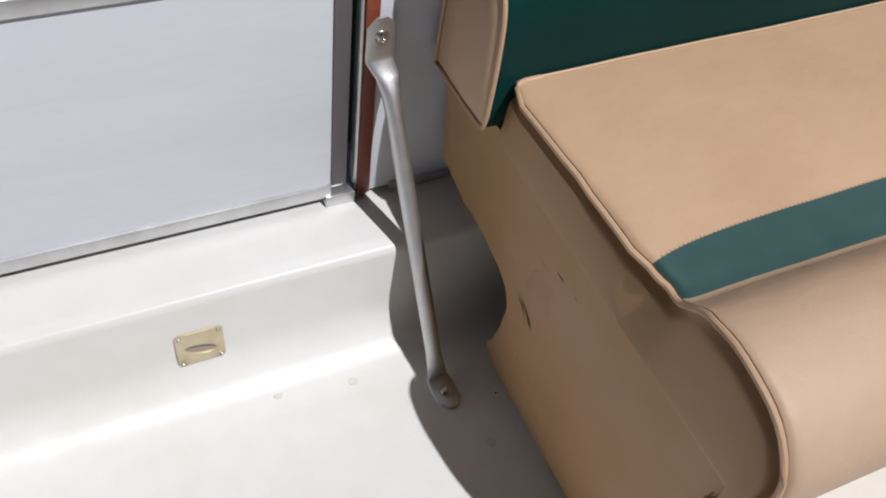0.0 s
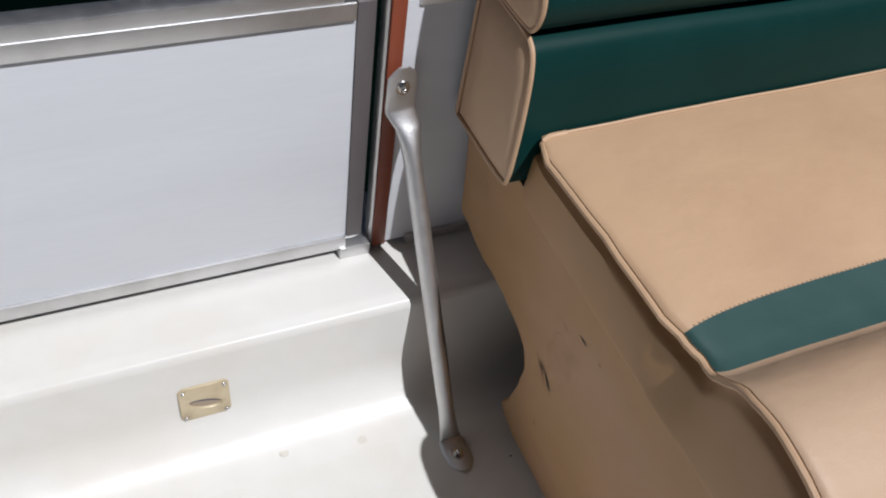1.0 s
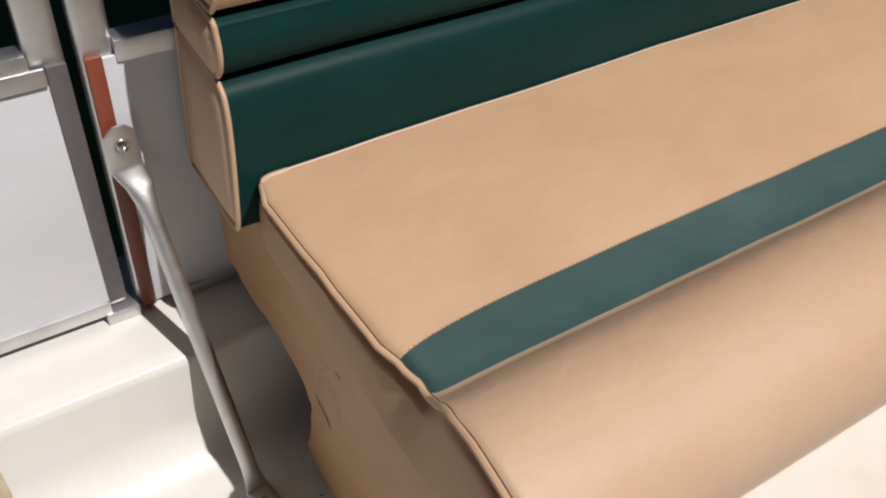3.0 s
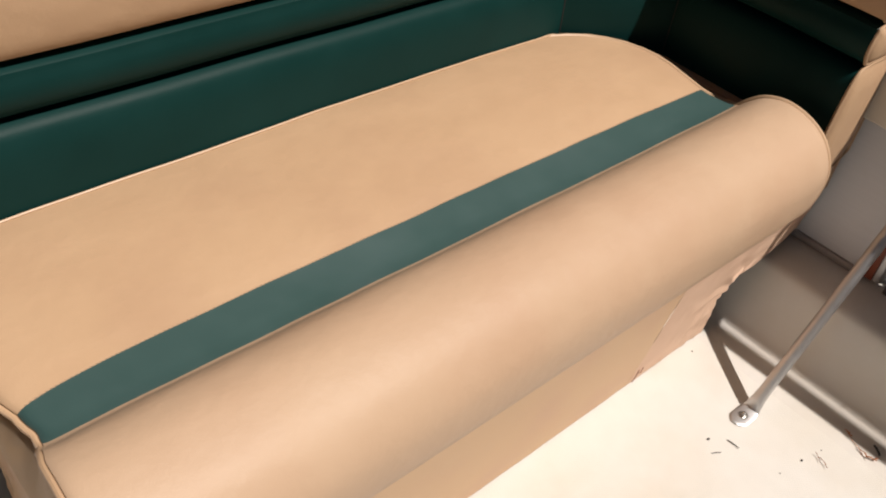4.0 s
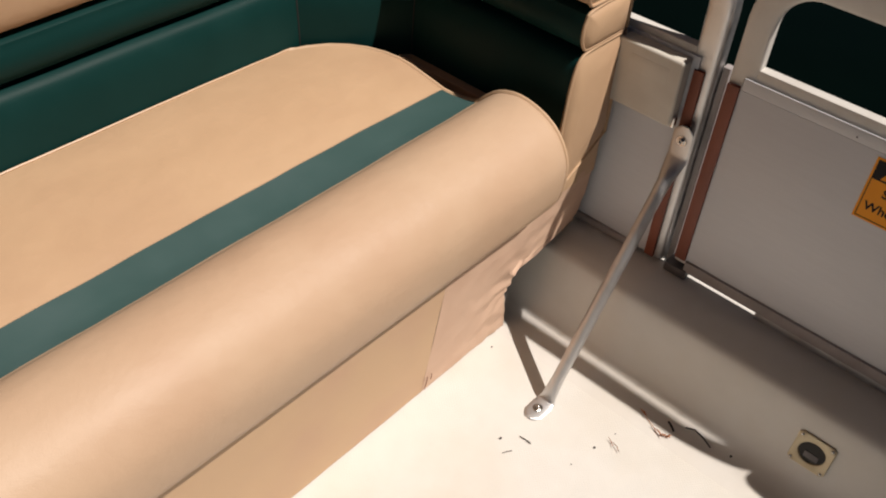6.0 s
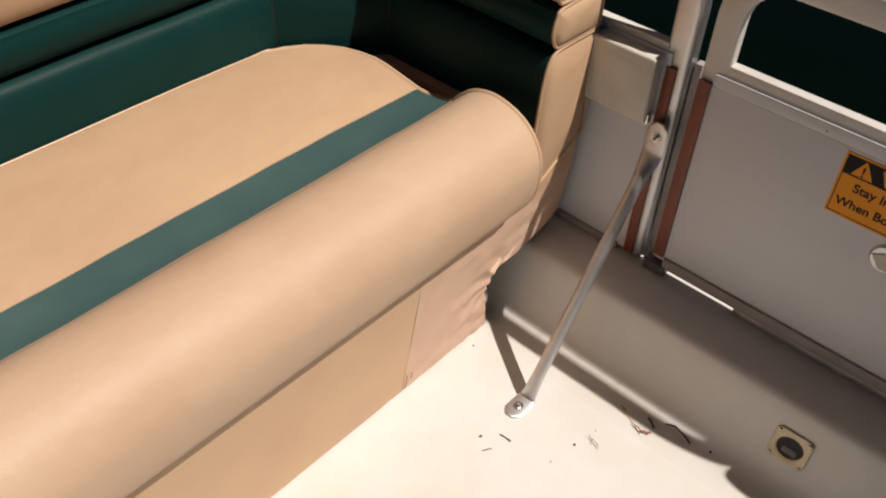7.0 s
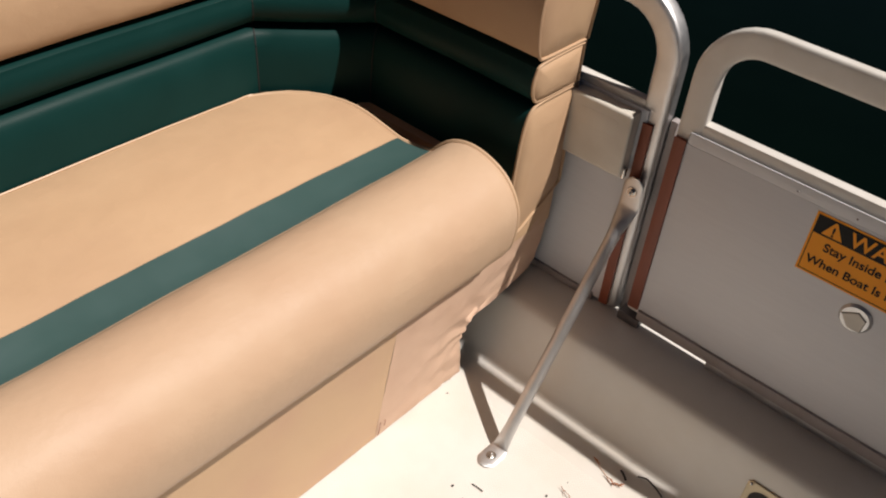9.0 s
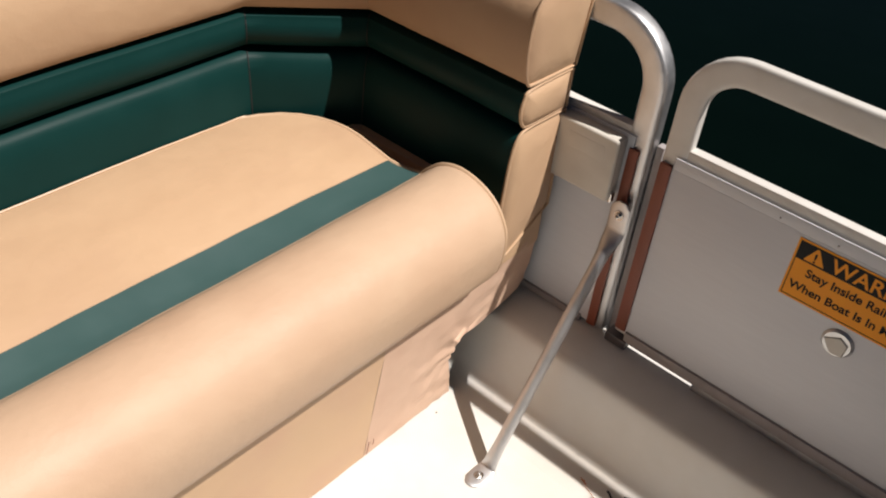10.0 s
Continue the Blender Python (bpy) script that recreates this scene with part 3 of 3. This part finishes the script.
# ---- backrest round two sides ----
# sections: distance in from the fence, height
LOWER = [(0.020, 0.384), (0.128, 0.386), (0.145, 0.398), (0.147, 0.44), (0.143, 0.495), (0.137, 0.527), (0.126, 0.544), (0.10, 0.549), (0.02, 0.548)]
MIDDLE = [(0.02, 0.553), (0.108, 0.554), (0.126, 0.559), (0.134, 0.579), (0.130, 0.600), (0.115, 0.611), (0.02, 0.613)]
TOP = [(0.015, 0.618), (0.110, 0.618), (0.130, 0.626), (0.138, 0.660), (0.138, 0.70), (0.128, 0.735), (0.10, 0.758), (0.05, 0.765), (0.01, 0.752), (0.0, 0.72)]
CAP_A, CAP_B = -0.012, -0.556


def back_path(d, n=6):
    """Plan line at distance d from the fences: along the back, across the corner, along the end."""
    c = 0.12
    pts = []
    cx = FX - d
    k = max(c - d * 0.42, 0.02)
    a = (cx - k - 0.075, -d)
    b = (cx, -d - k - 0.055)
    for i in range(25):
        pts.append((CAP_A + (a[0] - CAP_A) * i / 24, -d))
    for i in range(1, n):
        pts.append((a[0] + (b[0] - a[0]) * i / n, a[1] + (b[1] - a[1]) * i / n))
    for i in range(17):
        pts.append((cx, b[1] + (CAP_B - b[1]) * i / 16))
    return pts


back = bench


def back_roll(name, section, mat, label=""):
    prof = smooth_line(section, 4)
    rings = []
    for p in prof:
        ring = []
        for x, y in back_path(p.x):
            z = p.y + 0.002 * noise.noise((x * 6, y * 6, p.y * 9))
            if z < 0.43:
                z -= 0.080 * min(max((-0.36 - y) / 0.19, 0.0), 1.0) * (0.43 - z) / 0.045 * (p.x / 0.14)
            lean = 0.005 * min(max((z - 0.42) / 0.12, 0.0), 1.0)   # the open end leans in as it rises
            ring.append((x + lean * max(0.0, 1 - (x - CAP_A) / 0.3), y, z))
        rings.append(ring)
    ob = part(name, loft(rings, False, False), mat, back, label)
    if mat is GREEN:
        for k in (24, 30):
            part("seam", tube([Vector(r[k]) + Vector((-0.0004, -0.0004, 0)) for r in rings[4:-4]], 0.0011, 6), DARK, ob, "dark vertical seam")
    for which in (0, -1):
        edge = [Vector(r[which]) for r in rings]
        out = Vector((-1, 0, 0)) if which == 0 else Vector((0, -1, 0))
        mid = sum(edge, Vector()) / len(edge)
        cap = [[e + out * 0.0005 for e in edge], [e.lerp(mid, 0.12) + out * 0.006 for e in edge], [e.lerp(mid, 0.45) + out * 0.010 for e in edge], [e.lerp(mid, 0.98) + out * 0.011 for e in edge]]
        part("end_cap", loft(cap, True, True), TAN, ob, "tan vinyl end cap")
        part("piping", tube([e + out * 0.003 for e in edge], 0.0026, 8, closed=True, up=out), TAN, ob)
    return ob


back_roll("lower_cushion", LOWER, GREEN, "dark green lower back cushion")
back_roll("middle_roll", MIDDLE, GREEN, "dark green narrow back roll")
back_roll("top_roll", TOP, TAN, "thick tan top roll")

# ---- box on the fixed panel ----
bx = thing("plastic_box", "small pale plastic box fixed to the fence panel", "box")
part("case", slab((FX - 0.022, -0.664, 0.440), (FX - 0.004, -0.558, 0.541), 0.004, 2), BOXWHITE, bx)
lid = part("lid", slab((FX - 0.033, -0.666, 0.438), (FX - 0.023, -0.556, 0.543), 0.005, 3), BOXWHITE, bx)
part("raised_panel", slab((FX - 0.0333, -0.645, 0.500), (FX - 0.0325, -0.582, 0.526), 0.0004), BOXWHITE, bx, "faint raised rectangle")
part("catch", slab((FX - 0.026, -0.669, 0.436), (FX - 0.016, -0.663, 0.452), 0.0015), STEEL, bx, "bright metal catch")

# ---- warning label ----
sign = thing("warning_label", "orange and black warning label on the gate panel", "label")
LX, LY0, LZ0, LW, LH = FX - 0.0045, -0.937, 0.424, 0.235, 0.095
part("backing", slab((LX - 0.0006, LY0 - LW, LZ0), (LX + 0.0004, LY0, LZ0 + LH)), ORANGE, sign, smooth=False)
part("header", slab((LX - 0.001, LY0 - LW + 0.003, LZ0 + LH * 0.67), (LX - 0.0005, LY0 - 0.003, LZ0 + LH - 0.003)), BLACK, sign, "black header band", smooth=False)
for y0, y1, z0, z1 in ((0.003, LW - 0.003, 0.003, 0.0042), (0.003, 0.0042, 0.003, LH - 0.003), (LW - 0.0042, LW - 0.003, 0.003, LH - 0.003)):
    part("border", slab((LX - 0.0009, LY0 - y1, LZ0 + z0), (LX - 0.0004, LY0 - y0, LZ0 + z1)), BLACK, sign, smooth=False)


def words(name, text, size, y, z, mat, x):
    cu = bpy.data.curves.new(name, "FONT")
    cu.body, cu.size, cu.extrude, cu.offset = text, size, 0.0001, size * 0.018
    tmp = bpy.data.objects.new(name, cu)
    scene.collection.objects.link(tmp)
    me = bpy.data.meshes.new_from_object(tmp.evaluated_get(bpy.context.evaluated_depsgraph_get()))
    bpy.data.objects.remove(tmp)
    me.transform(Matrix(((0, 0, -1, x), (-1, 0, 0, y), (0, 1, 0, z), (0, 0, 0, 1))))
    me.materials.clear()
    me.materials.append(mat)
    ob = new(name, me)
    ob.parent = sign
    return ob


words("lettering", "WARNING", 0.030, LY0 - 0.050, LZ0 + LH * 0.715, ORANGE, LX - 0.0014)
words("lettering", "Stay Inside Railing", 0.0182, LY0 - 0.024, LZ0 + LH * 0.45, BLACK, LX - 0.001)
words("lettering", "When Boat Is In Motion", 0.0182, LY0 - 0.009, LZ0 + LH * 0.18, BLACK, LX - 0.001)
bm = bmesh.new()
bm.faces.new([bm.verts.new((LX - 0.0013, LY0 - 0.014 - a, LZ0 + LH * 0.70 + b)) for a, b in ((0, 0), (0.028, 0), (0.0155, 0.023), (0.0125, 0.023))])
part("triangle", bm, ORANGE, sign, smooth=False)
words("lettering", "!", 0.020, LY0 - 0.0252, LZ0 + LH * 0.72, BLACK, LX - 0.0018)

# ---- snap button on the gate ----
knob = thing("snap_button", "round silver snap button on the gate panel", "button")
bm = bmesh.new()
bmesh.ops.create_cone(bm, cap_ends=True, segments=28, radius1=0.0225, radius2=0.019, depth=0.004, matrix=Matrix.Translation((FX - 0.0065, -1.034, 0.394)) @ Matrix.Rotation(radians(-90), 4, "Y"))
part("disc", bm, ALU, knob)
# bright reflection on the disc, modelled as a pale five-sided piece
bm = bmesh.new()
ring = [(-0.019, 0.002), (0.002, 0.014), (0.015, 0.006), (0.013, -0.016), (-0.004, -0.017)]
loft([[(FX - 0.0085, -1.034 - y, 0.394 + z) for y, z in ring], [(FX - 0.0105, -1.034 - y * 0.9, 0.394 + z * 0.9) for y, z in ring]], True, True, bm)
part("cap", bm, BOXWHITE, knob, "pale five-sided piece standing for a bright reflection", smooth=False)

# ---- unseen fence section past the gate, added for its shadow ----
part("seal", placed(slab((0.872, -0.004, 0.1725), (1.305, 0.006, 0.1885), 0.001), side_matrix("B")), ALU, gate_b, "grey bottom seal")
shadow_fence = thing("fence_section", "unseen cream fence section added past the gate to cast a shadow", "fence")
mB = side_matrix("B")
part("frame_tube", placed(tube(rail_path(1.364, 2.2, 0.176, 0.70, 0.085), TW * 1.06, 20, 0.42, (0, 1, 0), depth=TD * 1.06), mB), ALU, shadow_fence)
part("panel", placed(slab((1.364, 0.0, 0.18), (2.2, 0.004, 0.545), 0.001), mB), PANEL, shadow_fence)
# solid sheet over the opening, added to keep sun off the deck
part("shadow_panel", placed(slab((1.375, -0.010, 0.55), (2.2, -0.006, 0.69), 0.001), mB), PANEL, shadow_fence)
part("middle_rail", placed(slab((1.382, -0.018, 0.53), (2.2, -0.001, 0.556), 0.003), mB), PAINTED, shadow_fence)

# ---- bits on the deck ----
random.seed(7)


def ground_z(x):
    """Height of the deck or of the foot of the end edge."""
    d = FX - x
    for (da, za), (db, zb) in zip(SECTION_END[3:], SECTION_END[4:]):
        if da <= d <= db:
            return za + (zb - za) * (d - da) / (db - da)
    return 0.0


def twig(points, r, mat, label, name="twig"):
    ob = part(name, tube([(x, y, ground_z(x) + r + 0.0005 + 0.002 * random.random()) for x, y in points], r, 6), mat)
    return tagged(ob, label, name)


twig(((0.937, -0.688), (0.9385, -0.699), (0.938, -0.709)), 0.0008, DARK, "thin dark twig lying on the deck")
twig(((0.894, -0.688), (0.901, -0.692), (0.907, -0.696)), 0.0006, DARK, "thin dark twig lying on the deck")
twig(((1.131, -0.871), (1.135, -0.885), (1.132, -0.903), (1.129, -0.912), (1.127, -0.919)), 0.0012, DARK, "crooked dark twig lying on the deck")
twig(((1.124, -0.844), (1.122, -0.849), (1.118, -0.855), (1.115, -0.860)), 0.0018, DARK, "short thick dark twig on the deck")
twig(((1.110, -0.811), (1.103, -0.829), (1.099, -0.835), (1.096, -0.841)), 0.0005, LEAF, "fine reddish thread of dry grass on the deck", "dry_grass")
for x, y, r in ((0.913, -0.668, 0.0020), (1.049, -0.535, 0.0014), (1.133, -0.951, 0.0020), (1.004, -0.785, 0.0018), (0.953, -0.777, 0.0010), (1.049, -0.794, 0.0010), (-0.255, -0.136, 0.0012), (0.017, -0.246, 0.0013)):
    bm = bmesh.new()
    bmesh.ops.create_icosphere(bm, subdivisions=1, radius=r)
    for v in bm.verts:
        v.co = Vector((v.co.x * 1.3, v.co.y, v.co.z * 0.5)) * (1 + 0.3 * random.random()) + Vector((x, y, r * 0.5 + ground_z(x)))
    tagged(part("crumb", bm, DARK), "dark crumb of dirt on the deck", "crumb", "crumbs")


def leaf_scrap(x, y, length, width, turn):
    """A shred of dry leaf: a curled, ragged strip."""
    rings = []
    for i in range(9):
        t = i / 8
        w = width * math.sin(math.pi * (0.08 + 0.84 * t)) * (0.7 + 0.6 * random.random())
        bend = 0.10 * length * math.sin(math.pi * t)
        c = Vector((t * length, bend, 0.0015 + 0.003 * random.random()))
        rings.append([c + Vector((0, -w, 0.0005)), c + Vector((0, 0, 0.0015)), c + Vector((0, w, 0.0005))])
    bm = loft(rings, False, False)
    bmesh.ops.solidify(bm, geom=bm.faces[:], thickness=0.0003)
    bmesh.ops.transform(bm, matrix=pose(x, y, 0.0012 + ground_z(x), 0, 0, turn), verts=bm.verts[:])
    return tagged(part("leaf_scrap", bm, LEAF), "reddish brown shred of dry leaf on the deck", "leaf scrap", "leaf scraps")


leaf_scrap(1.032, -0.791, 0.019, 0.0007, -122)
leaf_scrap(1.030, -0.799, 0.023, 0.0007, -115)
leaf_scrap(1.115, -0.796, 0.018, 0.0013, -113)
leaf_scrap(1.112, -0.800, 0.012, 0.0010, -95)
leaf_scrap(1.100, -0.830, 0.024, 0.0014, -108)
leaf_scrap(1.095, -0.846, 0.018, 0.0016, -68)
leaf_scrap(1.098, -0.858, 0.011, 0.0014, -20)
for x, y in ((-0.251, -0.152), (-0.154, -0.165), (-0.020, -0.309)):
    bm = bmesh.new()
    bmesh.ops.create_cone(bm, cap_ends=True, segments=14, radius1=0.0065, radius2=0.0058, depth=0.0012, matrix=Matrix.Translation((x, y, 0.0008 if y < -0.155 else 0.0022)))
    tagged(part("screw_plug", bm, BOXWHITE), "small round filler plug in the deck", "screw plug", "screw plugs")

# rivets under the gate's middle rail
for y in (0.905, 0.985, 1.065, 1.145):
    bm = bmesh.new()
    bmesh.ops.create_uvsphere(bm, u_segments=10, v_segments=6, radius=0.0014, matrix=Matrix.Translation((FX - 0.0085, -y, 0.534)))
    part("rivet", bm, GREYTAPE, gate_b)
